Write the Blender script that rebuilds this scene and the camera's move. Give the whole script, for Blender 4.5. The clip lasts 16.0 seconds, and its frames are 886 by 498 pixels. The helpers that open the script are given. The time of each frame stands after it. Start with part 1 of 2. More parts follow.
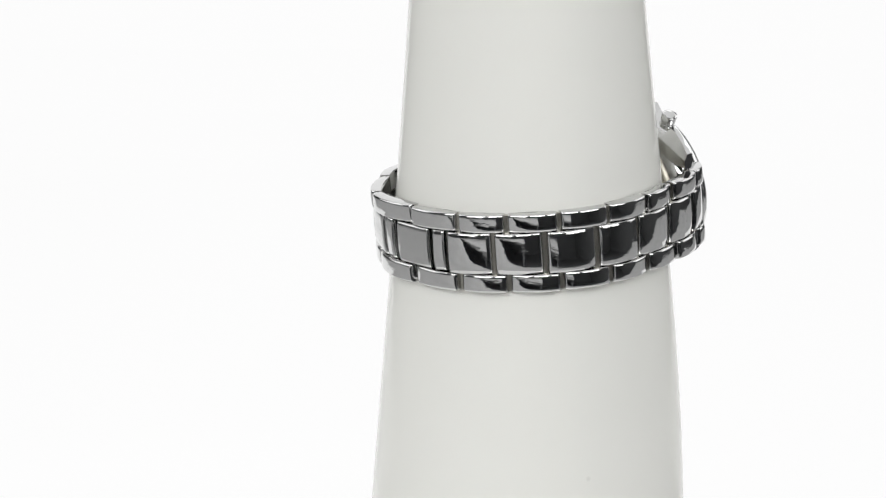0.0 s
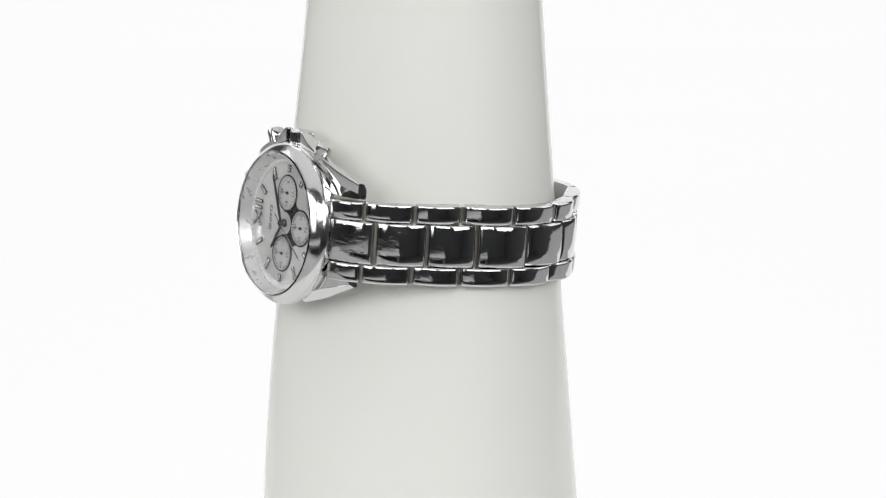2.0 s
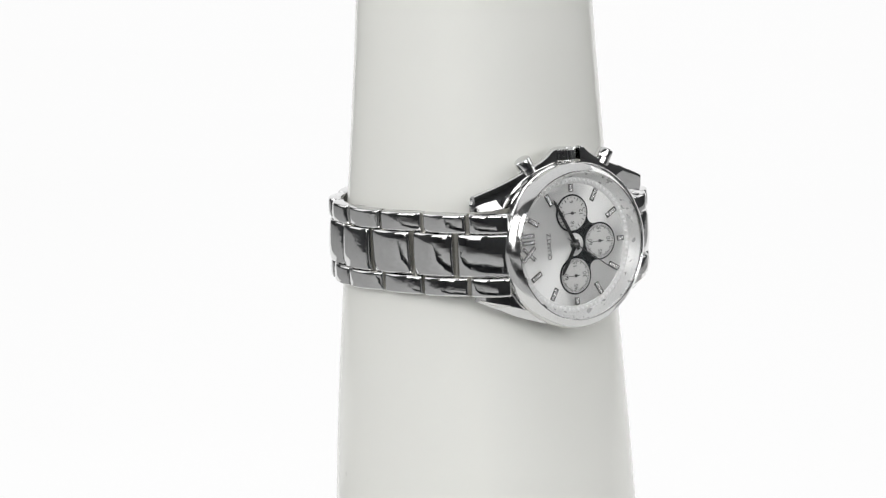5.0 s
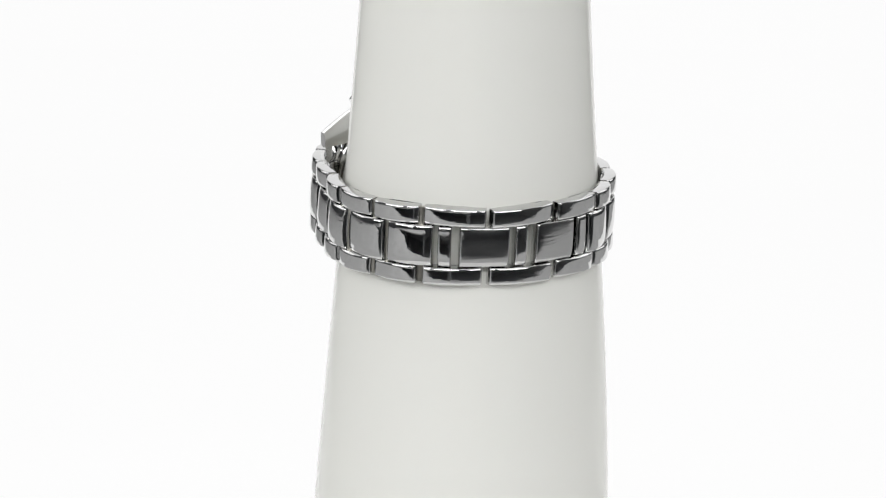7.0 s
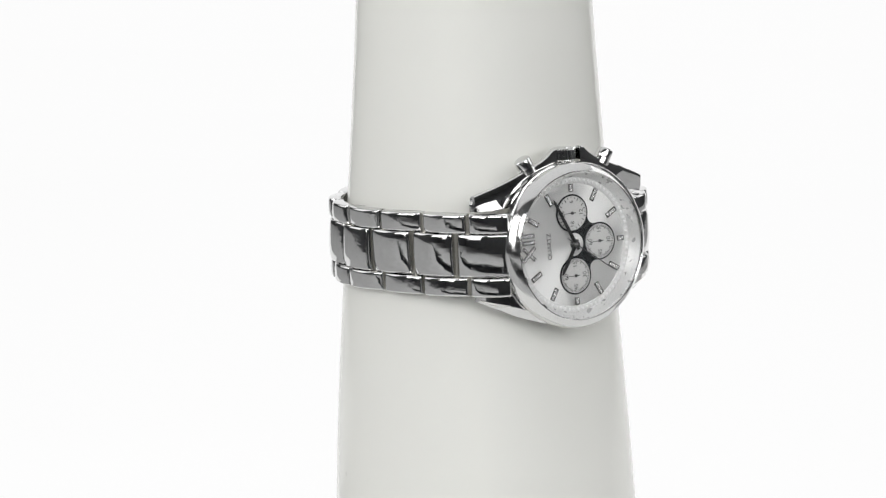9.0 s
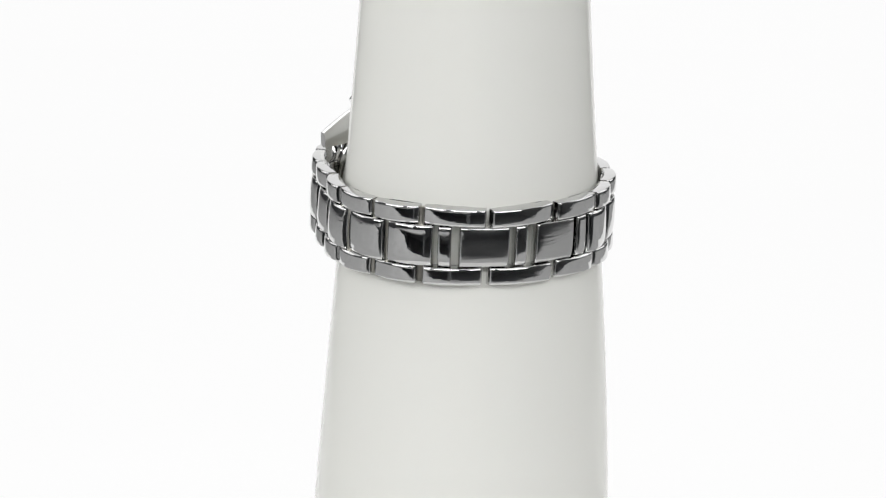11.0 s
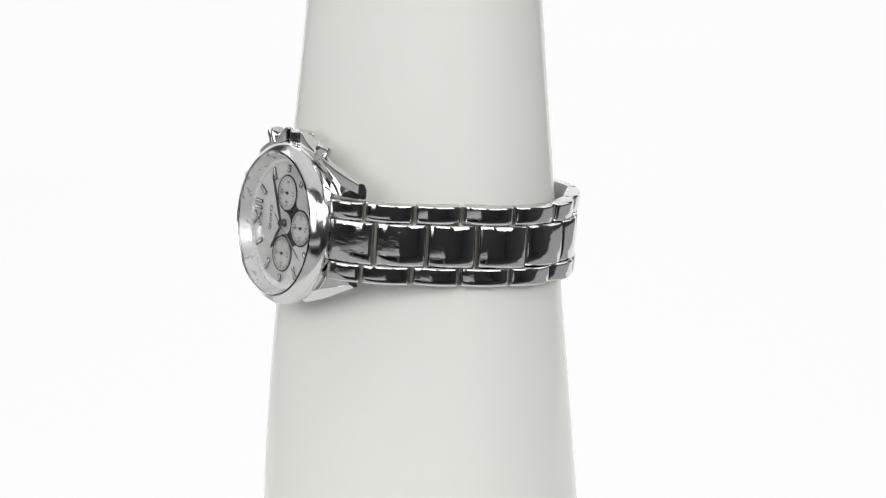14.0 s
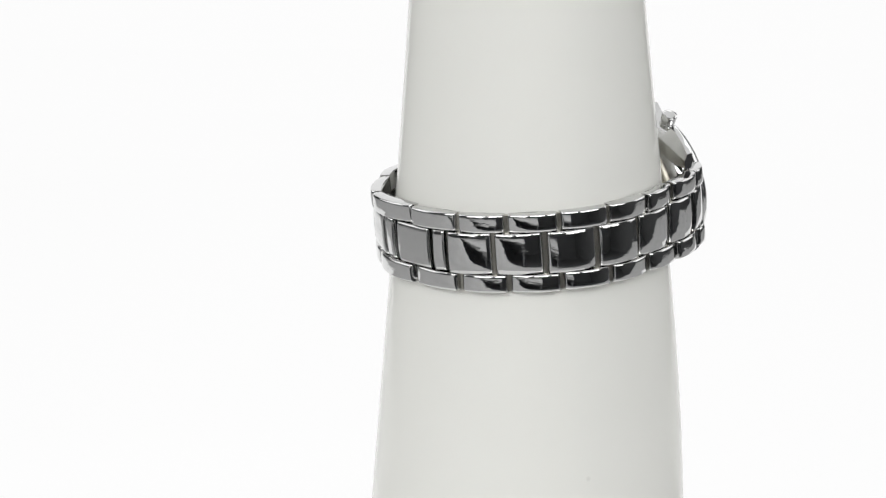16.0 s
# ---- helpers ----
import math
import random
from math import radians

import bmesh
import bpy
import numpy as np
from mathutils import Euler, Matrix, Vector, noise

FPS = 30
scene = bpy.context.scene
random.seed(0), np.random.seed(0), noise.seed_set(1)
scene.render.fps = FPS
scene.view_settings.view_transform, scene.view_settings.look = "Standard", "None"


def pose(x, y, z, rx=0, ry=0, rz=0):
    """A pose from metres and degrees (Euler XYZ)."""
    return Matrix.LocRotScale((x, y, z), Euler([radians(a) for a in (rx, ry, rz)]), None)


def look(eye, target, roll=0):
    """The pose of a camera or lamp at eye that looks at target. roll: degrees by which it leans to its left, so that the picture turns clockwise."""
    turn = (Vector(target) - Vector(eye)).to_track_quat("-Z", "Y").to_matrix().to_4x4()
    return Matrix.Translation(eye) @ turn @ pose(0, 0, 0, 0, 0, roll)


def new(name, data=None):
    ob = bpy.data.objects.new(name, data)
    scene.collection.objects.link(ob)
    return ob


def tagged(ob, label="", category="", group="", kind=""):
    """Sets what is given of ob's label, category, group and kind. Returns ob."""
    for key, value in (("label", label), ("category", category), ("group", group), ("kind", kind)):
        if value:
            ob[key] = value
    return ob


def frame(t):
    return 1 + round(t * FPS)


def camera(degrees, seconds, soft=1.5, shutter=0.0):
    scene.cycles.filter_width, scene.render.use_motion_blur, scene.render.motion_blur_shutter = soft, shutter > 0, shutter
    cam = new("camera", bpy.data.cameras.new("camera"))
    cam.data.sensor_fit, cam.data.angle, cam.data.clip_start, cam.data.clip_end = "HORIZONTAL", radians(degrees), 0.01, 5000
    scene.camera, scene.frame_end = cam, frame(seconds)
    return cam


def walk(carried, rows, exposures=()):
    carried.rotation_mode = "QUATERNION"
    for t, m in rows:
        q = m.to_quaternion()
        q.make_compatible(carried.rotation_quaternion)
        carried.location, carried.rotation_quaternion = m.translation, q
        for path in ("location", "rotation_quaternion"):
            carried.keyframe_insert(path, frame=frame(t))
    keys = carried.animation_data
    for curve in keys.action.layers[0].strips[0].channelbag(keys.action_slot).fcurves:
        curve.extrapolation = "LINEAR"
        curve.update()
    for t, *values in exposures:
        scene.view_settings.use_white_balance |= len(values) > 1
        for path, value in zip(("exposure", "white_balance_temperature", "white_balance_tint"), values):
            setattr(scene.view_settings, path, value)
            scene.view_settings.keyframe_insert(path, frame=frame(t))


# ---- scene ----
from math import cos, sin, pi

AXIS_Z = 0.13          # height of the bracelet's level over the table, metres
TURN = -90.0           # degrees per second of the turntable

# ---- camera ----
cam = camera(16.11, 16.0, soft=1.25)
EYE = (0.0, -0.75 * cos(radians(12.775)), AXIS_Z + 0.75 * sin(radians(12.775)))
STAND = look(EYE, (-0.00763, 0.0, AXIS_Z))
walk(cam, [(0, STAND), (16.0, STAND)])

# ---- light ----
scene.view_settings.exposure = 0.0
world = bpy.data.worlds.new("studio_air")
scene.world = world
world.use_nodes = True
world.node_tree.nodes["Background"].inputs[0].default_value = (0.5, 0.5, 0.5, 1)
world.node_tree.nodes["Background"].inputs[1].default_value = 0.07


def softbox(name, eye, target, wide, high, watts, colour=(1, 1, 1)):
    """A rectangular studio softbox."""
    lamp = bpy.data.lights.new(name, "AREA")
    lamp.shape, lamp.size, lamp.size_y = "RECTANGLE", wide, high
    lamp.energy, lamp.color = watts, colour
    ob = new(name, lamp)
    ob.matrix_world = look(eye, target)
    return ob


softbox("softbox_front", (-0.85, -0.94, 0.66), (0, 0, AXIS_Z), 0.9, 0.7, 5.6)
softbox("softbox_front", (0.85, -0.94, 0.66), (0, 0, AXIS_Z), 0.9, 0.7, 5.6)
# added fill above the camera, throws the watch's shadow out of sight
softbox("softbox_front", (0.0, -1.22, 0.74), (0, 0, AXIS_Z), 0.7, 0.45, 5.4)
# added side fills that even out the form's edges and brighten the bezel
softbox("softbox_side", (-1.0, 0.28, 0.64), (0, 0, AXIS_Z), 0.9, 0.8, 3.0)
softbox("softbox_side", (1.0, 0.42, 0.60), (0, 0, AXIS_Z), 0.9, 0.8, 3.0)
softbox("strip_light", (-0.50, -0.90, 0.48), (0, 0, 0.48), 0.20, 0.60, 0.5)
softbox("softbox_top", (0.0, 0.10, 0.85), (0, 0.10, AXIS_Z), 1.3, 1.3, 3.6)


# ---- materials ----
def material(name, colour, rough=0.5, metal=0.0, **more):
    m = bpy.data.materials.new(name)
    m.use_nodes = True
    b = m.node_tree.nodes["Principled BSDF"]
    b.inputs["Base Color"].default_value = (*colour, 1)
    b.inputs["Roughness"].default_value = rough
    b.inputs["Metallic"].default_value = metal
    for key, value in more.items():
        b.inputs[key.replace("_", " ")].default_value = value
    return m


def link_noise(m, scale, detail=3.0, stretch=(1, 1, 1), salt=False):
    """A noise in the object's own space, in metres, shifted from object to object."""
    n, l = m.node_tree.nodes, m.node_tree.links
    tc, mp, no = n.new("ShaderNodeTexCoord"), n.new("ShaderNodeMapping"), n.new("ShaderNodeTexNoise")
    mp.inputs["Scale"].default_value = stretch
    no.inputs["Scale"].default_value, no.inputs["Detail"].default_value = scale, detail
    l.new(tc.outputs["Object"], mp.inputs["Vector"])
    l.new(mp.outputs["Vector"], no.inputs["Vector"])
    if salt:
        info, mul = n.new("ShaderNodeObjectInfo"), n.new("ShaderNodeMath")
        mul.operation, mul.inputs[1].default_value = "MULTIPLY", 3.0
        l.new(info.outputs["Random"], mul.inputs[0])
        l.new(mul.outputs[0], mp.inputs["Location"])
    return no.outputs["Fac"]


def bump_of(m, fac, strength, depth, after=None, vary=False):
    """Relief from fac; with vary its strength differs from piece to piece, up to strength."""
    n, l = m.node_tree.nodes, m.node_tree.links
    bp = n.new("ShaderNodeBump")
    if vary:
        info, span = n.new("ShaderNodeObjectInfo"), n.new("ShaderNodeMapRange")
        span.inputs[3].default_value, span.inputs[4].default_value = 0.1 * strength, strength
        l.new(info.outputs["Random"], span.inputs[0])
        l.new(span.outputs[0], bp.inputs["Strength"])
    bp.inputs["Strength"].default_value, bp.inputs["Distance"].default_value = strength, depth
    l.new(fac, bp.inputs["Height"])
    if after is not None:
        l.new(after, bp.inputs["Normal"])
    l.new(bp.outputs["Normal"], n["Principled BSDF"].inputs["Normal"])
    return bp.outputs["Normal"]


def ramp_into(m, fac, socket, low, high, at=(0.35, 0.65)):
    """Lets fac drive a socket of the shader between two values."""
    n, l = m.node_tree.nodes, m.node_tree.links
    if isinstance(low, tuple):
        r = n.new("ShaderNodeValToRGB")
        r.color_ramp.elements[0].position, r.color_ramp.elements[0].color = at[0], (*low, 1)
        r.color_ramp.elements[1].position, r.color_ramp.elements[1].color = at[1], (*high, 1)
        l.new(fac, r.inputs[0])
        l.new(r.outputs[0], n["Principled BSDF"].inputs[socket])
    else:
        r = n.new("ShaderNodeMapRange")
        for i, v in enumerate((at[0], at[1], low, high)):
            r.inputs[i + 1].default_value = v
        l.new(fac, r.inputs[0])
        l.new(r.outputs[0], n["Principled BSDF"].inputs[socket])


# polished plating: clear mirror with a slow ripple along the band and fine lengthwise scuffs
CHROME = material("polished_steel", (0.66, 0.66, 0.655), 0.05, 1.0)
swell = bump_of(CHROME, link_noise(CHROME, 130, 1.0, (1, 0.4, 1), salt=True), 0.22, 0.0010)
wave = bump_of(CHROME, link_noise(CHROME, 260, 2.0, (0.35, 1.0, 1), salt=True), 0.12, 0.0004, swell)
bump_of(CHROME, link_noise(CHROME, 1300, 4.0, (0.6, 1.0, 1), salt=True), 0.32, 0.00010, wave, vary=True)


def dust(m, cells, size, rough):
    """Rough scuffs with tiny points of dust among them."""
    n, l = m.node_tree.nodes, m.node_tree.links
    tc, vo, near, most = n.new("ShaderNodeTexCoord"), n.new("ShaderNodeTexVoronoi"), n.new("ShaderNodeMapRange"), n.new("ShaderNodeMath")
    vo.inputs["Scale"].default_value, most.operation = cells, "MAXIMUM"
    for k, v in enumerate((size * 0.4, size, rough, 0.0)):
        near.inputs[k + 1].default_value = v
    b = n["Principled BSDF"].inputs["Roughness"]
    l.new(tc.outputs["Object"], vo.inputs["Vector"])
    l.new(vo.outputs["Distance"], near.inputs[0])
    l.new(near.outputs[0], most.inputs[0])
    l.new(b.links[0].from_socket, most.inputs[1])
    l.new(most.outputs[0], b)


patch, grain = link_noise(CHROME, 210, 2.0, salt=True), link_noise(CHROME, 1900, 3.0, (0.5, 1, 1), salt=True)
smudge = CHROME.node_tree.nodes.new("ShaderNodeMath")
smudge.operation = "MULTIPLY"
CHROME.node_tree.links.new(patch, smudge.inputs[0])
CHROME.node_tree.links.new(grain, smudge.inputs[1])
ramp_into(CHROME, smudge.outputs[0], "Roughness", 0.03, 0.26, (0.31, 0.46))
dust(CHROME, 600, 0.055, 0.4)

CASE_STEEL = material("case_steel", (0.74, 0.74, 0.735), 0.05, 1.0)
bump_of(CASE_STEEL, link_noise(CASE_STEEL, 150, 2.0), 0.06, 0.0003)
ramp_into(CASE_STEEL, link_noise(CASE_STEEL, 500, 5.0), "Roughness", 0.04, 0.12, (0.5, 0.75))

BEZEL_STEEL = material("satin_bezel_steel", (0.74, 0.74, 0.735), 0.16, 1.0)
ramp_into(BEZEL_STEEL, link_noise(BEZEL_STEEL, 600, 5.0), "Roughness", 0.11, 0.2, (0.4, 0.7))

BRUSHED = material("brushed_steel", (0.60, 0.60, 0.595), 0.2, 1.0)
bump_of(BRUSHED, link_noise(BRUSHED, 900, 6.0, (0.07, 1, 1), salt=True), 0.5, 0.0001)
ramp_into(BRUSHED, link_noise(BRUSHED, 350, 6.0, (0.25, 1, 1), salt=True), "Roughness", 0.06, 0.22)

# cream base colour stands for the form mirrored in plain steel
BACK_STEEL = material("caseback_steel", (0.74, 0.70, 0.60), 0.4, 0.8)
ramp_into(BACK_STEEL, link_noise(BACK_STEEL, 900, 3.0), "Roughness", 0.36, 0.44)

DIAL = material("sunray_silver", (0.70, 0.70, 0.69), 0.33, 0.66, Anisotropic=0.92)
tang = DIAL.node_tree.nodes.new("ShaderNodeTangent")
tang.direction_type, tang.axis = "RADIAL", "Z"
DIAL.node_tree.links.new(tang.outputs[0], DIAL.node_tree.nodes["Principled BSDF"].inputs["Tangent"])
ramp_into(DIAL, link_noise(DIAL, 2500, 3.0), "Roughness", 0.30, 0.38)

SUB_SILVER = material("sub_dial_silver", (0.47, 0.47, 0.463), 0.45, 0.25)
ramp_into(SUB_SILVER, link_noise(SUB_SILVER, 2500, 3.0), "Roughness", 0.38, 0.5)
DARK_PLATE = material("dark_plate", (0.02, 0.021, 0.022), 0.25, 0.0, Specular_IOR_Level=0.2)
ramp_into(DARK_PLATE, link_noise(DARK_PLATE, 1500, 3.0), "Roughness", 0.2, 0.34)
INK = material("black_ink", (0.03, 0.03, 0.03), 0.6)
HAND = material("hand_steel", (0.04, 0.04, 0.04), 0.3, 0.7)
SEAM = material("hinge_steel", (0.46, 0.445, 0.40), 0.32, 1.0)
STONE = material("cut_stone", (0.66, 0.66, 0.66), 0.3, 0.0)
GLITTER = material("glitter_inset", (0.7, 0.7, 0.7), 0.2, 0.85)
bump_of(GLITTER, link_noise(GLITTER, 2400, 1.0), 1.0, 0.0007)
FROST = material("frosted_ring", (0.55, 0.55, 0.545), 0.4, 0.2)
ramp_into(FROST, link_noise(FROST, 1800, 3.0), "Roughness", 0.32, 0.5)
FLANGE = material("flange_ring", (0.58, 0.58, 0.575), 0.32, 0.55)
ramp_into(FLANGE, link_noise(FLANGE, 700, 3.0), "Roughness", 0.26, 0.38)
MARK = material("marker_frame", (0.2, 0.2, 0.2), 0.22, 1.0)
CROWN = material("crown_steel", (0.72, 0.72, 0.715), 0.1, 1.0)
ramp_into(CROWN, link_noise(CROWN, 900, 3.0), "Roughness", 0.06, 0.15)

GLASS = material("watch_glass", (1, 1, 1), 0.0, 0.0, Transmission_Weight=1.0, IOR=1.45)

# white moulded plastic with a satin gloss, faint unevenness and a few specks
FORM = material("white_plastic", (0.80, 0.80, 0.775), 0.30, 0.0, Specular_IOR_Level=0.17)
ramp_into(FORM, link_noise(FORM, 28, 4.0), "Base Color", (0.797, 0.798, 0.757), (0.801, 0.801, 0.761))
ramp_into(FORM, link_noise(FORM, 60, 2.0), "Roughness", 0.09, 0.13, (0.2, 0.8))


def specks(m, cells, size, colour):
    """Rare small specks over the base colour."""
    n, l = m.node_tree.nodes, m.node_tree.links
    tc, vo, cmp, mix = n.new("ShaderNodeTexCoord"), n.new("ShaderNodeTexVoronoi"), n.new("ShaderNodeMapRange"), n.new("ShaderNodeMix")
    vo.inputs["Scale"].default_value = cells
    mix.data_type = "RGBA"
    for k, v in enumerate((size * 0.5, size, 1.0, 0.0)):
        cmp.inputs[k + 1].default_value = v
    b = n["Principled BSDF"].inputs["Base Color"]
    l.new(tc.outputs["Object"], vo.inputs["Vector"])
    l.new(vo.outputs["Distance"], cmp.inputs[0])
    l.new(cmp.outputs[0], mix.inputs["Factor"])
    l.new(b.links[0].from_socket, mix.inputs["A"])
    mix.inputs["B"].default_value = (*colour, 1)
    l.new(mix.outputs["Result"], b)


specks(FORM, 38, 0.035, (0.70, 0.70, 0.66))
# emission stands in for the studio light on a plain white backdrop
SWEEP = material("glowing_sweep", (0.06, 0.06, 0.06), 0.8, 0.0, Emission_Color=(1, 1, 1, 1), Emission_Strength=0.93, Specular_IOR_Level=0.0)
TABLE = material("grey_matte_board", (0.45, 0.45, 0.45), 0.7)
ramp_into(TABLE, link_noise(TABLE, 9, 5.0), "Base Color", (0.40, 0.40, 0.40), (0.45, 0.45, 0.45))
DISC = material("white_turntable_laminate", (0.82, 0.82, 0.81), 0.45)
ramp_into(DISC, link_noise(DISC, 20, 4.0), "Roughness", 0.4, 0.5)
ROOM = material("grey_studio_paint", (0.28, 0.285, 0.29), 0.85)
ramp_into(ROOM, link_noise(ROOM, 5, 5.0), "Base Color", (0.26, 0.266, 0.272), (0.30, 0.306, 0.312))


# ---- mesh helpers: shapes are given in millimetres ----
def mesh_of(name, bm, mats, smooth=40):
    bmesh.ops.scale(bm, vec=(0.001, 0.001, 0.001), verts=bm.verts)
    bmesh.ops.recalc_face_normals(bm, faces=bm.faces)
    if smooth:
        lim = radians(smooth)
        for f in bm.faces:
            f.smooth = True
        for e in bm.edges:
            e.smooth = len(e.link_faces) == 2 and e.calc_face_angle(0) < lim
    me = bpy.data.meshes.new(name)
    bm.to_mesh(me)
    bm.free()
    for m in (mats if isinstance(mats, (list, tuple)) else (mats,)):
        me.materials.append(m)
    return me


def part(name, bm, mats, parent, label="", at=None, smooth=40):
    """Links a bmesh (or a finished mesh) as one mesh object under a thing or a part."""
    me = bm if isinstance(bm, bpy.types.Mesh) else mesh_of(name, bm, mats, smooth)
    ob = new(name, me)
    ob.parent = parent
    ob.matrix_basis = at if at is not None else Matrix()
    return tagged(ob, label)


def mm(x, y, z, rx=0, ry=0, rz=0):
    return pose(x / 1000, y / 1000, z / 1000, rx, ry, rz)


def lathe(profile, steps=96, closed=False):
    """A turned body from (radius, height) pairs about z."""
    bm = bmesh.new()
    rings = []
    for r, z in profile:
        if r < 1e-6:
            rings.append([bm.verts.new((0, 0, z))])
        else:
            rings.append([bm.verts.new((r * cos(2 * pi * i / steps), r * sin(2 * pi * i / steps), z)) for i in range(steps)])
    pairs = list(zip(rings, rings[1:])) + ([(rings[-1], rings[0])] if closed else [])
    for a, b in pairs:
        for i in range(steps):
            j = (i + 1) % steps
            if len(a) == 1 and len(b) == 1:
                continue
            if len(a) == 1:
                bm.faces.new((a[0], b[i], b[j]))
            elif len(b) == 1:
                bm.faces.new((a[i], a[j], b[0]))
            else:
                bm.faces.new((a[i], a[j], b[j], b[i]))
    return bm


def prism(outline, z0, z1, bevel=0.0, segments=2):
    """An upright slab over a plan outline, its edges rounded."""
    bm = bmesh.new()
    low = [bm.verts.new((x, y, z0)) for x, y in outline]
    top = [bm.verts.new((x, y, z1)) for x, y in outline]
    bm.faces.new(low[::-1])
    bm.faces.new(top)
    n = len(outline)
    for i in range(n):
        bm.faces.new((low[i], low[(i + 1) % n], top[(i + 1) % n], top[i]))
    if bevel:
        bmesh.ops.bevel(bm, geom=list(bm.edges), offset=bevel, segments=segments, profile=0.6, affect="EDGES")
    return bm


def loft(sections):
    """A body through a row of sections with the same count of points."""
    bm = bmesh.new()
    rows = [[bm.verts.new(p) for p in s] for s in sections]
    n = len(rows[0])
    for a, b in zip(rows, rows[1:]):
        for i in range(n):
            bm.faces.new((a[i], a[(i + 1) % n], b[(i + 1) % n], b[i]))
    bm.faces.new(rows[0][::-1])
    bm.faces.new(rows[-1])
    return bm


def smooth_rows(rows, steps):
    """A finer row of the same numbers, along a smooth curve through all of them."""
    out = []
    for i in range(len(rows) - 1):
        a, b, c, d = rows[max(0, i - 1)], rows[i], rows[i + 1], rows[min(len(rows) - 1, i + 2)]
        for k in range(steps):
            t = k / steps
            out.append([q + 0.5 * t * (r - p + t * (2 * p - 5 * q + 4 * r - s + t * (3 * (q - r) + s - p))) for p, q, r, s in zip(a, b, c, d)])
    return out + [list(rows[-1])]


def join(target, other):
    """Adds a bmesh to another."""
    me = bpy.data.meshes.new("tmp")
    other.to_mesh(me)
    other.free()
    target.from_mesh(me)
    bpy.data.meshes.remove(me)
    return target


def circle_points(cx, cy, r, a0, a1, n):
    return [(cx + r * cos(radians(a0 + (a1 - a0) * i / n)), cy + r * sin(radians(a0 + (a1 - a0) * i / n))) for i in range(n + 1)]


def lettering(text, size, thick=0.03):
    """A mesh of raised printing, centred, size in millimetres, in Blender's own font."""
    cu = bpy.data.curves.new("lettering", "FONT")
    cu.body, cu.size, cu.extrude = text, size / 1000, thick / 1000
    cu.align_x, cu.align_y, cu.resolution_u = "CENTER", "CENTER", 3
    ob = bpy.data.objects.new("lettering", cu)
    scene.collection.objects.link(ob)
    me = bpy.data.meshes.new_from_object(ob.evaluated_get(bpy.context.evaluated_depsgraph_get()))
    bpy.data.objects.remove(ob)
    me.materials.clear()
    me.materials.append(INK)
    return me


# ---- the studio ----
def build_studio():
    # a white sweep behind the table top, made to glow by itself
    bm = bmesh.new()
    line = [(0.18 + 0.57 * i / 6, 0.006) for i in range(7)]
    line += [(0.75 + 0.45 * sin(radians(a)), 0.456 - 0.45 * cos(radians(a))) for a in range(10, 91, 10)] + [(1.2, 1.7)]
    # narrowed near the floor so that less white shows in the links
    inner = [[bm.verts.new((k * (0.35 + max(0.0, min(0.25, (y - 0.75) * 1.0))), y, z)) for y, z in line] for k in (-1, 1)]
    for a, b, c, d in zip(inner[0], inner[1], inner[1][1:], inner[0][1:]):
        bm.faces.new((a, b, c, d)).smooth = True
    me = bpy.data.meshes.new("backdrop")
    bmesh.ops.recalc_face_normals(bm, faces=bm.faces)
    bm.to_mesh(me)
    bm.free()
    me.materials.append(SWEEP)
    ob = tagged(new("backdrop", me), "plain white self-glowing studio sweep", "backdrop", kind="structure")
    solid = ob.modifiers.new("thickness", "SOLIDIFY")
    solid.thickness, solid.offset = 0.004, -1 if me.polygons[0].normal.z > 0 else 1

    def slab(name, x0, x1, y0, y1, z0, z1, label, mat=ROOM):
        b = bmesh.new()
        bmesh.ops.create_cube(b, size=1)
        for v in b.verts:
            v.co = ((x0 + x1) / 2 + v.co.x * (x1 - x0), (y0 + y1) / 2 + v.co.y * (y1 - y0), (z0 + z1) / 2 + v.co.z * (z1 - z0))
        m = bpy.data.meshes.new(name)
        b.to_mesh(m)
        b.free()
        m.materials.append(mat)
        tagged(new(name, m), label, name.split("_")[0], kind="structure")

    def table(name, x0, x1, y0, y1, z, label):
        """A board on four square legs, its size in millimetres."""
        board = prism(((x0, y0), (x1, y0), (x1, y1), (x0, y1)), z - 20.0, z, 2.0, 2)
        top = tagged(new(name, mesh_of(name, board, TABLE, 40)), label, "table", kind="structure")
        leg_me = mesh_of("leg", prism(((-22, -22), (22, -22), (22, 22), (-22, 22)), -760.0, z - 20.0), ROOM, 0)
        for x in (x0 + 40, x1 - 40):
            for y in (y0 + 40, y1 - 40):
                part("leg", leg_me, None, top, at=mm(x, y, 0))
        return top

    # out of view; turned so its front edge divides light from dark in link reflections
    top = table("table_top", -950, 950, 0, 1500, 0.0, "unseen pale grey matte table top on square legs")
    top.matrix_world = pose(0.0, -0.255, 0, 0, 0, 21.3)
    # added out of view: a light board for the links' left edges to mirror
    table("side_reflector_board", -1350, 60, -1900, -700, -20.0, "unseen pale grey matte reflector board on square legs")
    disc = lathe([(0, 0.0), (163, 0.0), (165, 1.0), (165, 9.0), (164, 10.0), (0, 10.0)], 128)
    tagged(new("turntable", mesh_of("turntable", disc, DISC, 40)), "round white matte turntable plate", "turntable", kind="structure")
    slab("floor", -2.5, 2.5, -2.8, 2.2, -0.86, -0.76, "plain grey studio floor")
    slab("ceiling", -2.5, 2.5, -2.8, 2.2, 2.0, 2.1, "plain grey studio ceiling")
    slab("wall_north", -2.6, 2.6, 2.2, 2.3, -0.76, 2.0, "plain grey studio wall")
    slab("wall_south", -2.6, 2.6, -2.9, -2.8, -0.76, 2.0, "plain grey studio wall")
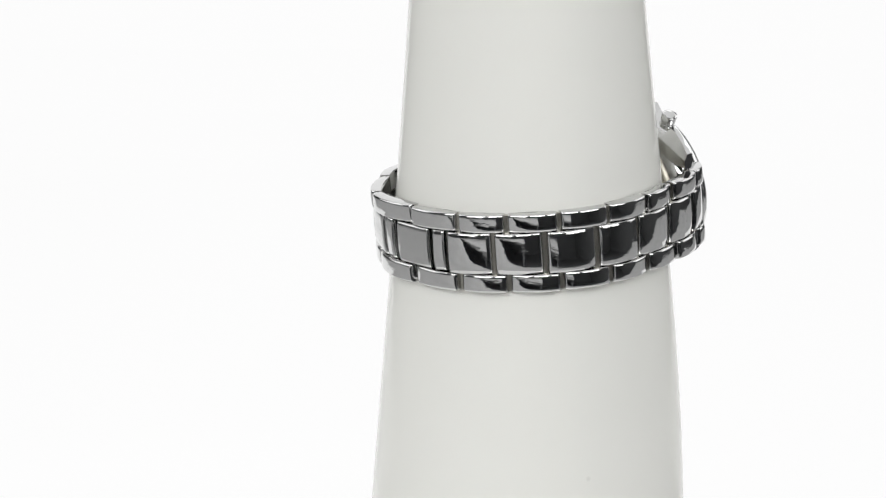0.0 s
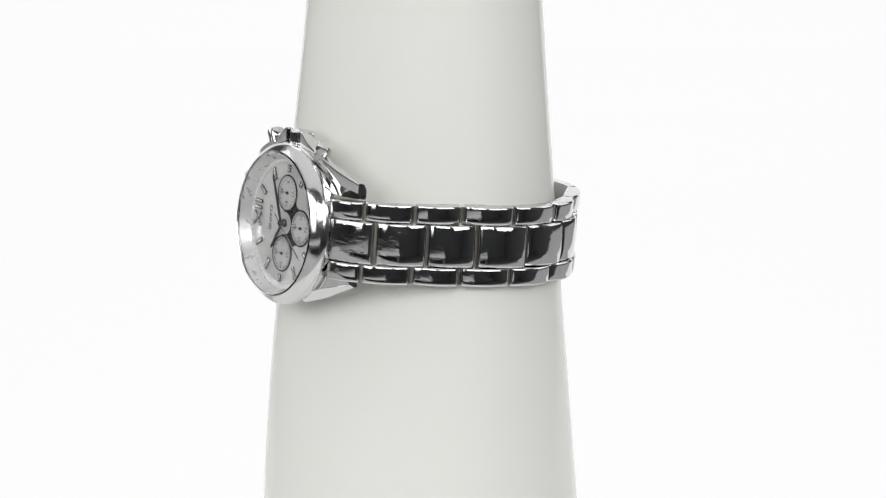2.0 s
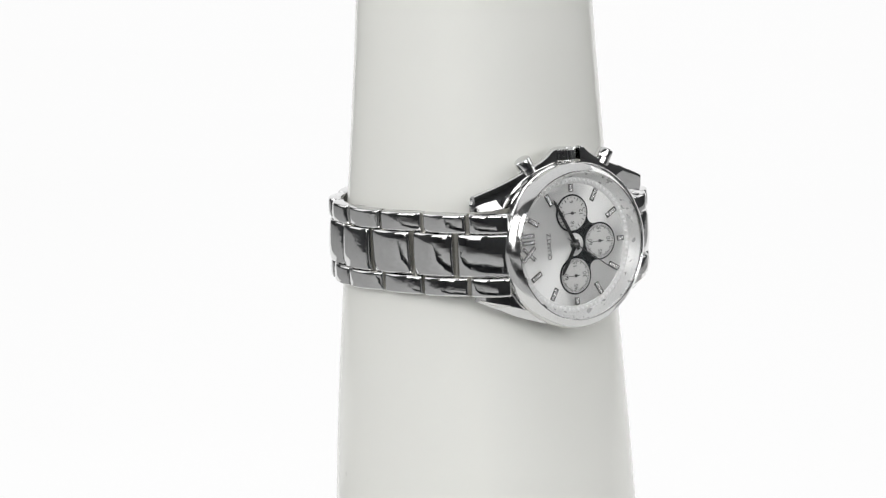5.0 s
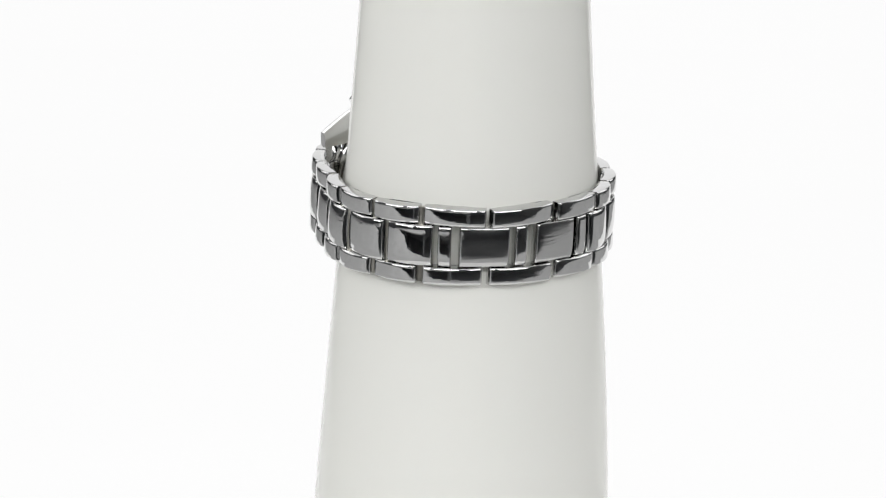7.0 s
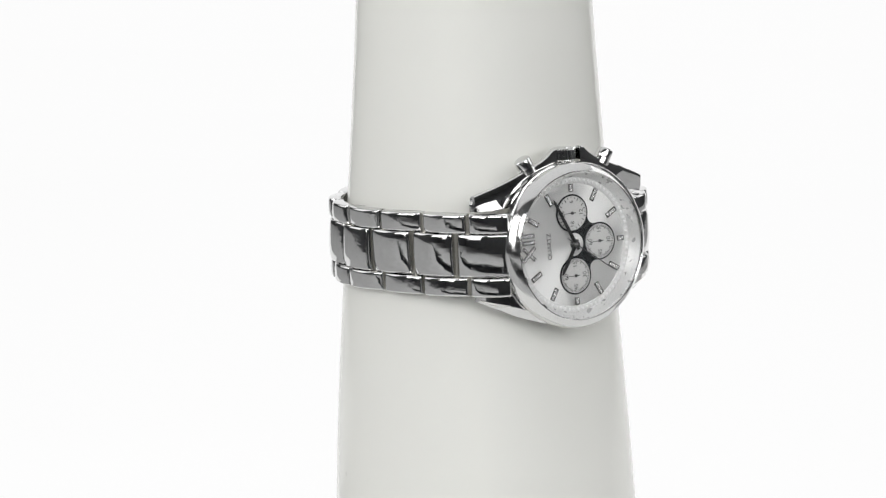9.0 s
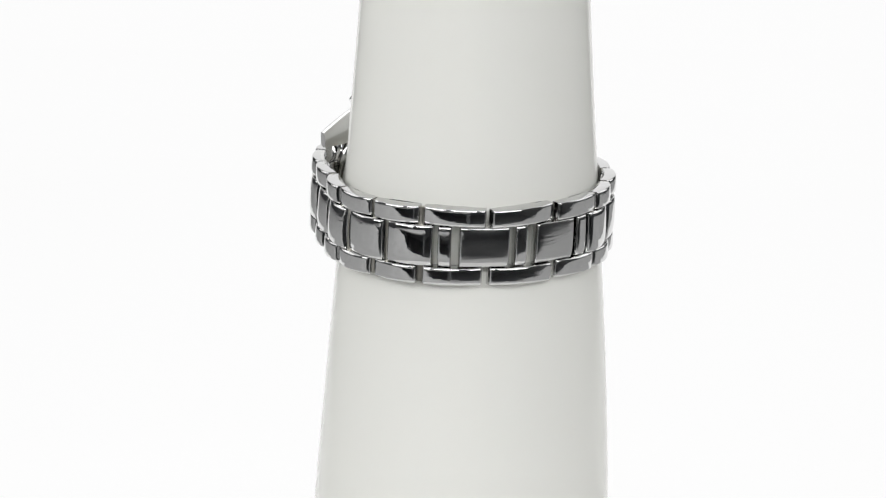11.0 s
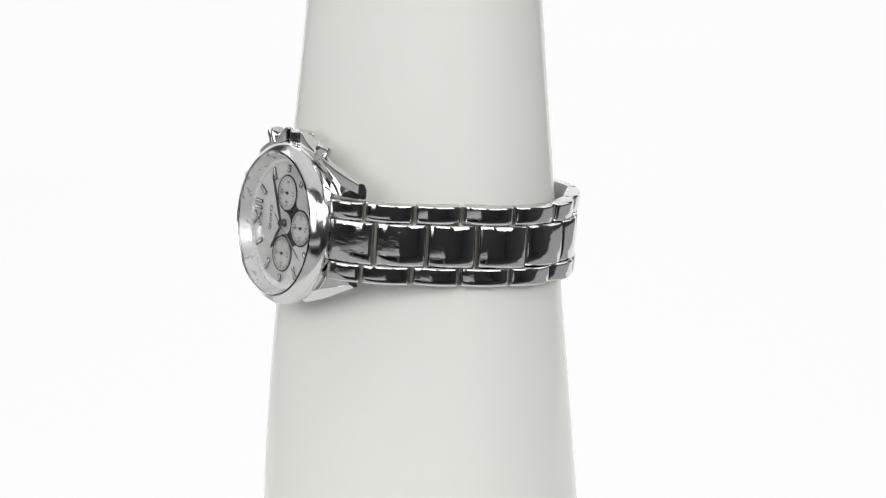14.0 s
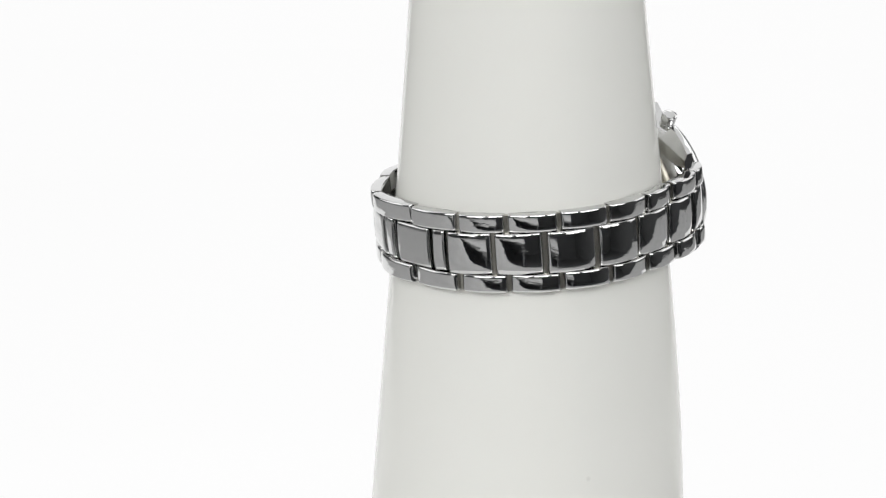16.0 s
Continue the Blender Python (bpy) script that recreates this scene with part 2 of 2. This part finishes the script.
    slab("wall_west", -2.6, -2.5, -2.8, 2.2, -0.76, 2.0, "plain grey studio wall")
    slab("wall_east", 2.5, 2.6, -2.8, 2.2, -0.76, 2.0, "plain grey studio wall")


build_studio()

# ---- the display form ----
LOOSE = random.Random(7)     # slack in hinges and settings
FACE = 33.5            # compass direction, in degrees, to which the watch faces on the turntable
# harmonics of the form's outline (rows) as cubics in height (columns), millimetres
OUTLINE = ((32.26, -6.34, -0.26, 0.80), (11.11, -1.61, -0.53, 0.21), (-5.77, -1.04, 0.78, -0.65),
           (-1.35, -0.97, 0.11, -0.01), (-1.30, 0.14, 0.23, 0.03), (0.02, -0.01, -0.03, -0.07),
           (-0.75, 0.27, 0.09, -0.04), (0.02, 0.04, 0.06, -0.05), (-0.41, 0.0, 0.05, -0.05))


def form_point(psi, z, shrink=0.0):
    s = z / 75.0
    k = max(-0.92, min(0.86, s))
    c = [a + b * k + d * k * k + e * k ** 3 for a, b, d, e in OUTLINE]
    c[0] += -5.0 * (s - k) - shrink
    h, dh = c[0], 0.0
    for i in range(1, 5):
        h += c[2 * i - 1] * cos(i * psi) + c[2 * i] * sin(i * psi)
        dh += i * (c[2 * i] * cos(i * psi) - c[2 * i - 1] * sin(i * psi))
    x, y, t = h * cos(psi) - dh * sin(psi), h * sin(psi) + dh * cos(psi), radians(FACE)
    return x * cos(t) - y * sin(t), x * sin(t) + y * cos(t), z


def display_form():
    """The white tapered forearm-like stand, one smooth moulded shell."""
    bm = bmesh.new()
    low, high, n = -AXIS_Z * 1000 + 10.0, 112.0, 120
    levels = [(low, 1.5), (low + 0.5, 0.5), (low + 1.5, 0.0)]
    levels += [(low + 1.5 + (high - 8 - low - 1.5) * i / 60, 0.0) for i in range(1, 61)]
    levels += [(high - 8 + 8 * sin(radians(a)), 8 * (1 - cos(radians(a)))) for a in range(15, 91, 15)]
    rings = [[bm.verts.new(form_point(2 * pi * i / n, z, sh)) for i in range(n)] for z, sh in levels]
    for a, b in zip(rings, rings[1:]):
        for i in range(n):
            bm.faces.new((a[i], a[(i + 1) % n], b[(i + 1) % n], b[i]))
    bm.faces.new(rings[0][::-1])
    bm.faces.new(rings[-1])
    ob = new("display_form", mesh_of("display_form", bm, FORM, 60))
    ob.location = (0, 0, AXIS_Z)
    return tagged(ob, "smooth white plastic tapered display form holding a watch", "display stand")


form = display_form()

# ---- the watch ----
watch = new("wrist_watch")
watch.location = (0, 0, AXIS_Z)
watch.empty_display_size = 0.02
tagged(watch, "polished silver chronograph wristwatch closed round a white display form", "watch")


def frame_matrix(origin, azimuth, lift):
    """A frame whose x points outwards along a compass direction, lifted; y to the right; z up. Millimetres."""
    a, e = radians(azimuth), radians(lift)
    n = Vector((cos(a) * cos(e), sin(a) * cos(e), sin(e)))
    t = Vector((-sin(a), cos(a), 0))
    u = n.cross(t)
    m = Matrix((n, t, u)).transposed().to_4x4()
    m.translation = Vector(origin) / 1000
    return m


BAND = frame_matrix((12.38, 4.5, 8.0), FACE, 4.4)
# dial space: x to three o'clock, y to twelve, z out of the glass
DIALM = frame_matrix((43.72, 22.07, 11.06), 33.56, 6.92) @ Matrix(((0, 0, 1, 0), (0, -1, 0, 0), (1, 0, 0, 0), (0, 0, 0, 1)))


def dial_part(name, bm, mats, label="", at=None, parent=None, smooth=40):
    if parent is not None:
        return part(name, bm, mats, parent, label, at, smooth)
    return part(name, bm, mats, watch, label, DIALM @ (at if at is not None else Matrix()), smooth)


def side(points):
    """Plan points given as (right, up) into dial space."""
    return [(u, -r) for r, u in points]


def build_case():
    body = lathe([(0, -5.2), (15.2, -5.2), (16.6, -4.4), (17.7, -3.0), (18.2, -1.8), (18.2, -0.4), (17.6, -0.1), (15.5, -0.1), (15.5, -0.6), (0, -0.6)], 128)
    case = dial_part("case", body, CASE_STEEL, "polished steel round case")
    back = lathe([(0, -6.6), (13.6, -6.6), (14.6, -6.2), (15.2, -5.4), (15.2, -4.95), (0, -4.95)], 128)
    dial_part("caseback", back, BACK_STEEL, "steel back plate, the form's cream reflection in its colour")
    bezel = lathe([(18.15, -0.45), (18.6, -0.35), (18.8, 0.0), (18.85, 0.8), (18.78, 1.3), (18.42, 2.0), (17.9, 2.66), (17.3, 3.24), (17.0, 3.5), (16.85, 3.62), (16.7, 3.5), (16.65, 2.3), (16.9, -0.3)], 160, True)
    dial_part("bezel", bezel, BEZEL_STEEL, "polished bevelled steel bezel", smooth=24)
    # shoulders: from the crown guard (upper pair) or the bezel's foot (lower pair) down to the lug tips;
    # rows of outer edge (right, up), inner edge (right, up), height of the front face, of the back, width of the front face, its fall outwards
    upper = ((3.2, 22.1, 3.2, 15.5, 0.3, -5.0, 3.9, -0.2), (4.3, 21.7, 4.2, 15.4, 0.3, -5.0, 3.7, -0.2), (5.9, 20.3, 5.6, 15.0, 0.1, -5.0, 3.2, -0.15),
             (8.3, 19.0, 7.6, 14.2, -0.25, -5.1, 3.2, -0.1), (11.0, 17.9, 10.0, 12.8, -0.55, -5.1, 3.6, -0.1), (14.2, 16.6, 13.4, 10.6, -1.0, -5.2, 3.3, -0.1),
             (17.6, 15.2, 17.2, 9.6, -2.0, -5.4, 2.9, -0.1), (20.6, 14.1, 20.4, 9.6, -3.2, -5.9, 2.5, -0.1), (22.9, 13.2, 22.8, 9.6, -4.3, -6.5, 2.3, -0.1))
    lower = ((7.0, 17.4, 6.6, 13.6, -1.0, -4.9, 1.8, 1.6), (10.4, 16.3, 9.8, 12.0, -1.1, -4.9, 1.9, 1.7), (14.0, 15.0, 13.4, 9.9, -1.5, -5.1, 1.9, 1.8),
             (17.4, 13.4, 17.0, 9.4, -2.1, -5.4, 1.5, 1.6), (20.4, 12.0, 20.2, 9.4, -3.0, -5.9, 1.0, 1.2), (22.9, 10.7, 22.8, 9.5, -4.3, -6.3, 0.5, 0.8))
    for sx in (1, -1):
        for sy, plan in ((1, upper), (-1, lower)):
            rows = []
            for r, u, ri, ui, zt, zb, wide, fall in smooth_rows(plan, 4):
                out, inn = Vector((r, u)), Vector((ri, ui))
                way = (inn - out).normalized()
                wide = min(wide, 0.93 * (inn - out).length)
                ridge = out + way * wide
                step = 0.5 if sy > 0 else -0.3
                sec = [(inn, zb), (inn, zt - step), (ridge + way * 0.12, zt - 0.06), (ridge, zt), (out + way * 0.28, zt - fall), (out + way * 0.06, zt - fall - 0.18), (out + way * 0.02, zt - fall - 0.5), (out + way * 0.15, zt - fall - 1.5), (out + way * min(2.4, 0.45 * (inn - out).length), zb)]
                rows.append([(sy * v.y, -sx * v.x, z) for v, z in sec])
            dial_part("lug", loft(rows), CASE_STEEL, "polished shoulder ending in a lug", smooth=28)
    # crown with a knurled rim
    bm = bmesh.new()
    teeth = (0.0, 0.0, 0.42, 0.48, 0.42)
    n = 5 * 28
    prof = [(1.4, 0.0, 0), (2.35, 0.0, 0), (2.6, 0.15, 0.4), (2.8, 0.4, 1), (2.8, 2.6, 1), (2.6, 2.9, 0.4), (2.3, 3.05, 0), (1.9, 3.25, 0), (0.9, 3.4, 0)]
    rings = [[bm.verts.new(((r - k * teeth[i % 5]) * cos(2 * pi * i / n), (r - k * teeth[i % 5]) * sin(2 * pi * i / n), z)) for i in range(n)] for r, z, k in prof]
    for a, b in zip(rings, rings[1:]):
        for i in range(n):
            bm.faces.new((a[i], a[(i + 1) % n], b[(i + 1) % n], b[i]))
    bm.faces.new(rings[-1])
    bm.faces.new(rings[0][::-1])
    dial_part("crown", bm, CROWN, "knurled winding crown", mm(18.75, 0, -1.9, 0, 90, 0), smooth=0)
    stem = lathe([(0, 0), (1.5, 0), (1.5, 3.2), (0, 3.2)], 24)
    dial_part("crown_stem", stem, CASE_STEEL, at=mm(17.2, 0, -1.9, 0, 90, 0))
    for sx in (1, -1):
        a = degrees_of(10.6, 18.65)
        cap = lathe([(0, 0.5), (1.8, 0.5), (1.8, 0.9), (1.88, 1.0), (1.88, 1.7), (1.74, 1.78), (1.74, 1.95), (1.88, 2.02), (1.9, 2.1), (1.9, 3.7), (1.8, 3.98), (1.55, 4.18), (1.1, 4.3), (0, 4.36)], 40)
        at = mm(19.3 * cos(radians(a)), -sx * 19.3 * sin(radians(a)), -1.5, 0, 0, -sx * a) @ mm(0, 0, 0, 0, 90, 0)
        dial_part("pusher", cap, CASE_STEEL, "round push button", at, smooth=30)
    return case


def degrees_of(r, u):
    return math.degrees(math.atan2(r, u))


def build_dial():
    dial = dial_part("dial", lathe([(0, 0), (15.4, 0), (15.4, -0.5), (0, -0.5)], 128), DIAL, "silver sunray dial")
    ring = dial_part("flange_ring", lathe([(15.0, 0.03), (15.35, 0.35), (16.3, 2.2), (16.62, 2.6), (16.62, 0.0), (15.4, -0.3)], 128, True), FLANGE, "polished inner wall under the glass")
    frost = dial_part("chapter_ring", lathe([(13.85, 0.02), (13.95, 0.2), (14.1, 0.24), (15.1, 0.3), (15.25, 0.2), (15.25, 0.02)], 128, True), FROST, "frosted pale ring set with small stones")
    # small stones round the dial's rim
    gem = lathe([(0.38, -0.05), (0.38, 0.08), (0.20, 0.25), (0, 0.25)], 7)
    gem_me = mesh_of("stone", gem, STONE, 0)
    for i in range(76):
        a = 2 * pi * i / 76
        part("stone", gem_me, None, frost, at=mm(14.6 * cos(a), 14.6 * sin(a), 0.24, 0, 0, i * 37))
    # hour markers: framed bars with a glittering inset
    def marker(length, wide, r, hour):
        a = 90 - 30 * hour
        fr = prism([(-length / 2, -wide / 2), (length / 2, -wide / 2), (length / 2, wide / 2), (-length / 2, wide / 2)], 0.0, 0.34, 0.07, 1)
        top = [f for f in fr.faces if f.normal.z > 0.9]
        bmesh.ops.inset_region(fr, faces=top, thickness=0.1, depth=-0.1)
        at = mm(r * cos(radians(a)), r * sin(radians(a)), 0.02, 0, 0, a)
        ob = dial_part("hour_marker", fr, MARK, at=at, smooth=0)
        ins = prism([(-length / 2 + 0.2, -wide / 2 + 0.2), (length / 2 - 0.2, -wide / 2 + 0.2), (length / 2 - 0.2, wide / 2 - 0.2), (-length / 2 + 0.2, wide / 2 - 0.2)], 0.1, 0.32)
        part("inset", ins, GLITTER, ob, "glittering inset", smooth=0)

    for hour in (1, 2, 4, 5, 7, 8, 10, 11):
        marker(3.0, 1.15, 12.25, hour)
    for hour in (3, 6, 9):
        marker(1.75, 1.15, 12.85, hour)
    # twelve as a roman numeral of four framed strokes
    def stroke(cx, cy, length, wide, turn, z):
        fr = prism([(-length / 2, -wide / 2), (length / 2, -wide / 2), (length / 2, wide / 2), (-length / 2, wide / 2)], 0.0, 0.34, 0.07, 1)
        ob = dial_part("numeral_stroke", fr, MARK, at=mm(cx, cy, z, 0, 0, turn), smooth=0)
        ins = prism([(-length / 2 + 0.17, -wide / 2 + 0.17), (length / 2 - 0.17, -wide / 2 + 0.17), (length / 2 - 0.17, wide / 2 - 0.17), (-length / 2 + 0.17, wide / 2 - 0.17)], 0.3, 0.38)
        part("inset", ins, GLITTER, ob, "glittering inset", smooth=0)

    stroke(-0.85, 12.25, 4.3, 0.8, 47, 0.02)
    stroke(-0.85, 12.25, 4.3, 0.8, -47, 0.06)
    stroke(1.75, 12.25, 3.3, 0.95, 90, 0.02)
    stroke(3.25, 12.25, 3.3, 0.95, 90, 0.02)
    part("lettering", lettering("QUARTZ", 1.5), None, dial, "dark printed word", mm(0.25, 6.6, 0.03))
    # dark plate that joins the three counters
    out = prism(bridge_outline(4.3, 7.1, 1.7), 0.01, 0.05)
    dial_part("dark_plate", out, DARK_PLATE, "black plate joining the counters", smooth=0)
    hub = lathe([(0, 0.0), (2.55, 0.0), (2.6, 0.08), (0, 0.08)], 48)
    dial_part("centre_disc", hub, DIAL)
    words = {3: ("24", "6", "12", "18"), 6: ("60", "15", "30", "45"), 9: ("60", "15", "30", "45")}
    for hour in (3, 6, 9):
        a = radians(90 - 30 * hour)
        at = mm(7.1 * cos(a), 7.1 * sin(a), 0.06)
        sub = dial_part("sub_dial", lathe([(0, 0.05), (3.82, 0.05), (3.86, 0.12), (4.0, 0.12), (4.06, 0.0), (0, 0.0)], 72), SUB_SILVER, "small silver counter with dark printing", at)
        part("rim", lathe([(3.86, 0.02), (3.93, 0.16), (4.2, 0.16), (4.28, 0.02)], 72, True), DARK_PLATE, sub, "thin dark rim")
        ticks = bmesh.new()
        count, heavy = (48, 4) if hour == 3 else (60, 5)
        for i in range(count):
            t = 2 * pi * i / count
            long = i % heavy == 0
            if hour == 3 and i % 2:
                continue
            w, r0, r1 = (0.09, 2.95, 3.75) if long else (0.075, 3.2, 3.75)
            if long and i % (count // 4) == 0:
                r0 = 3.5
            c, s = cos(t), sin(t)
            vs = [ticks.verts.new((r * c - k * s, r * s + k * c, 0.07)) for r, k in ((r0, -w), (r1, -w), (r1, w), (r0, w))]
            ticks.faces.new(vs)
        part("tick_marks", ticks, INK, sub, smooth=0)
        for word, (dx, dy) in zip(words[hour], ((0, 1), (1, 0), (0, -1), (-1, 0))):
            part("numeral", lettering(word, 1.5, 0.01), None, sub, at=mm(2.55 * dx, 2.5 * dy, 0.08))
        hand = prism([(-0.10, -0.9), (0.10, -0.9), (0.08, 0.35), (0.05, 2.5), (-0.05, 2.5), (-0.08, 0.35)], 0.22, 0.30)
        join(hand, prism(circle_points(0, 0, 0.36, 0, 330, 11), 0.05, 0.34))
        part("counter_hand", hand, INK, sub, smooth=0)

    # centre hands
    def hand_shape(name, length, tail, wide, tip, z, right, up, mat, label):
        pts = [(-tail, -wide * 0.4), (0, -wide / 2), (length * 0.92, -tip / 2), (length, 0), (length * 0.92, tip / 2), (0, wide / 2), (-tail, wide * 0.4)]
        bm = prism(pts, 0, 0.22, 0.06, 1)
        ob = dial_part(name, bm, mat, label, mm(0, 0, z, 0, 0, math.degrees(math.atan2(-right, up))), smooth=20)
        return ob

    hand_shape("hour_hand", 7.7, 1.3, 0.85, 0.75, 0.75, -4.0, -6.5, HAND, "dark polished hour hand")
    hand_shape("minute_hand", 12.1, 1.3, 0.85, 0.7, 1.05, -6.2, 12.1, HAND, "dark polished minute hand")
    hand_shape("second_hand", 12.6, 3.2, 0.26, 0.16, 1.35, 10.4, -7.2, CASE_STEEL, "thin silver second hand")
    dial_part("hand_pin", lathe([(0, 0), (0.95, 0), (0.95, 0.3), (0.75, 0.45), (0.75, 1.45), (0.5, 1.7), (0, 1.75)], 32), MARK, at=mm(0, 0, 0.08))
    glass = dial_part("crystal", lathe([(0, 3.0), (16.6, 3.0), (16.6, 3.4), (16.35, 3.62), (16.2, 3.66), (11, 3.68), (5, 3.70), (0, 3.70)], 128), GLASS, "clear flat watch glass", smooth=8)
    glass.visible_shadow = False


def bridge_outline(rad, off, fillet):
    """Plan of the plate: three round ends joined by hollow corners, in dial space."""
    c3, c6, c9 = (off, 0), (0, -off), (-off, 0)
    reach = rad + fillet
    half = off / math.sqrt(2)
    rise = math.sqrt(reach ** 2 - half ** 2)
    pts = []
    fa = (half / math.sqrt(2) * 1.0 + rise / math.sqrt(2), -(half / math.sqrt(2)) - rise / math.sqrt(2))

    def hollow(f, a, b):
        t0 = math.degrees(math.atan2(a[1] - f[1], a[0] - f[0]))
        t1 = math.degrees(math.atan2(b[1] - f[1], b[0] - f[0]))
        d = (t1 - t0 + 180) % 360 - 180
        return circle_points(f[0], f[1], fillet, t0, t0 + d, 10)

    fb = (-fa[0], fa[1])
    h1, h2 = hollow(fa, c3, c6), hollow(fb, c6, c9)

    def round_end(c, p, q):
        t0 = math.degrees(math.atan2(p[1] - c[1], p[0] - c[0]))
        t1 = math.degrees(math.atan2(q[1] - c[1], q[0] - c[0]))
        d = (t0 - t1) % 360
        return circle_points(c[0], c[1], rad, t0, t0 - d, 24)[1:-1]

    # clockwise: over the first counter, the hollow, the second, the hollow, the third, home through the hub
    pts += round_end(c3, (off - rad, 0.01), h1[0])
    pts += h1 + round_end(c6, h1[-1], h2[0]) + h2
    pts += round_end(c9, h2[-1], (rad - off, 0.01))
    return pts


# ---- the bracelet ----
RING = (37.19, 1.42, -1.96, 1.18, -1.09, 1.0, -0.1, -0.2, -0.04, -0.66, -0.08, -0.55, -0.11)


def ring_point(deg):
    p = radians(deg)
    r = RING[0] + sum(RING[2 * m - 1] * cos(m * p) + RING[2 * m] * sin(m * p) for m in range(1, 7))
    return Vector((r * cos(p), r * sin(p), 0))


def link_mesh(name, length, high, thick, bulge, mat, edge=0.45):
    """One solid link: a domed outer face with rolled edges; x along the band, y across, z outwards."""
    bm = bmesh.new()

    def steps(size, n):
        h = size / 2
        inner = [-(h - edge) + 2 * (h - edge) * i / n for i in range(n + 1)]
        roll = [h - edge + edge * sin(radians(a)) for a in (30, 60, 90)]
        return [-v for v in roll[::-1]] + inner + roll

    def drop(v, size):
        k = abs(v) - (size / 2 - edge)
        return edge - math.sqrt(max(0.0, edge * edge - k * k)) if k > 0 else 0.0

    us, vs = steps(length, 6), steps(high, 12)
    top = [[bm.verts.new((u, v, bulge * (1 - (2 * u / length) ** 2) - drop(u, length) - drop(v, high) * 0.6 - high * (0.014 * (2 * v / high) ** 2 + 0.04 * max(0.0, -2 * v / high) ** 3.5 + 0.012 * max(0.0, 2 * v / high) ** 6))) for v in vs] for u in us]
    for i in range(len(us) - 1):
        for j in range(len(vs) - 1):
            bm.faces.new((top[i][j], top[i + 1][j], top[i + 1][j + 1], top[i][j + 1]))
    border = [top[i][0] for i in range(len(us))] + [top[-1][j] for j in range(1, len(vs))] + [top[i][-1] for i in range(len(us) - 2, -1, -1)] + [top[0][j] for j in range(len(vs) - 2, 0, -1)]
    low = [bm.verts.new((v.co.x * 0.98, v.co.y, -thick + bulge * 0.6 * (1 - (2 * v.co.x / length) ** 2))) for v in border]
    n = len(border)
    for i in range(n):
        bm.faces.new((border[i], low[i], low[(i + 1) % n], border[(i + 1) % n]))
    bm.faces.new(low)
    return mesh_of(name, bm, mat, 45)


def place_link(name, a, b, y, high, mat, lift=0.0, bulge=None, thick=2.5, label="", trim=0.0):
    p, q = ring_point(a), ring_point(b)
    u = (q - p).normalized()
    w = u.cross(Vector((0, 0, 1)))
    length = (q - p).length - trim
    sag = max(0.15, length * length / (8 * (12.5 if length < 11.5 else 24.0))) if bulge is None else bulge
    m = Matrix((u, Vector((0, 0, 1)), w)).transposed().to_4x4()
    slack = 1.0 if bulge is None else 0.3
    m = m @ pose(0, 0, 0, slack * LOOSE.uniform(-3.0, 3.0), slack * LOOSE.uniform(-6.0, 6.0) + (2.0 if (a + b) / 2 > 190 else -2.0 if (a + b) / 2 < 140 else 0.0), LOOSE.uniform(-0.5, 0.5))
    m.translation = ((p + q) / 2 + w * (lift + 0.3) + Vector((0, 0, y))) / 1000
    part(name, link_mesh(name, length, high, thick, sag, mat), None, watch, label, BAND @ m)


def build_bracelet():
    mids = ((40.6, 58.2), (59.7, 78.5), (80.4, 99.0), (100.8, 118.7), (120.6, 137.8), (206.3, 222.8), (224.5, 241.1),
            (243.1, 260.1), (261.9, 277.7), (279.6, 296.1), (298.0, 312.9))
    for a, b in mids:
        place_link("centre_link", a, b, 0, 9.7, CHROME, 0.1)
    for a, b in ((23.0, 38.9), (315.0, 331.5)):
        place_link("end_link", a, b, 0, 9.7, CHROME, 0.1, 0.7)
    for a, b in ((148.2, 166.9), (178.6, 196.5)):
        place_link("clasp_plate", a, b, 0, 9.6, BRUSHED, 0.0, 0.2, label="brushed clasp plate")
    for a, b in ((140.0, 144.9), (169.7, 174.4), (199.1, 204.1)):
        place_link("clasp_bar", a, b, 0, 9.6, CHROME, -0.1, 0.05)
    joints = (35.6, 53.5, 73.0, 93.6, 113.6, 133.2, 158.4, 187.3, 210.4, 228.7, 247.6, 265.8, 283.9, 301.4, 318.2)
    for y in (7.15, -7.15):
        for a, b in zip(joints, joints[1:]):
            gap = (1.4 if y > 0 else 2.0) if 150 < b < 190 or 150 < a < 190 else 1.15
            place_link("outer_link", a, b, y, 4.2, CHROME, 0.0, None, 2.5, "", gap)
        place_link("end_piece", 23.5, 35.2, y, 4.2, CHROME, -0.1, 0.95)
        place_link("end_piece", 318.8, 331.0, y, 4.2, CHROME, -0.1, 0.95)
    # hinge tubes that show in the joints
    tube_me = mesh_of("hinge_tube", lathe([(0, -8.9), (0.8, -8.9), (0.8, 8.9), (0, 8.9)], 16), SEAM)
    seams = [(b + c) / 2 for (a, b), (c, d) in zip(mids, mids[1:]) if c - b < 5] + [39.7, 314.0] + [j for j in joints if not 150 < j < 190]
    for s in seams:
        p = ring_point(s)
        d = p.normalized()
        part("hinge_tube", tube_me, None, watch, at=BAND @ mm(p.x - 1.45 * d.x, p.y - 1.45 * d.y, 0))


build_case()
build_dial()
build_bracelet()


# ---- the turntable's motion ----
def motions():
    rows = [(0.1 * i, pose(0, 0, AXIS_Z, 0, 0, TURN * 0.1 * i)) for i in range(161)]
    walk(form, rows)
    walk(watch, rows)


motions()
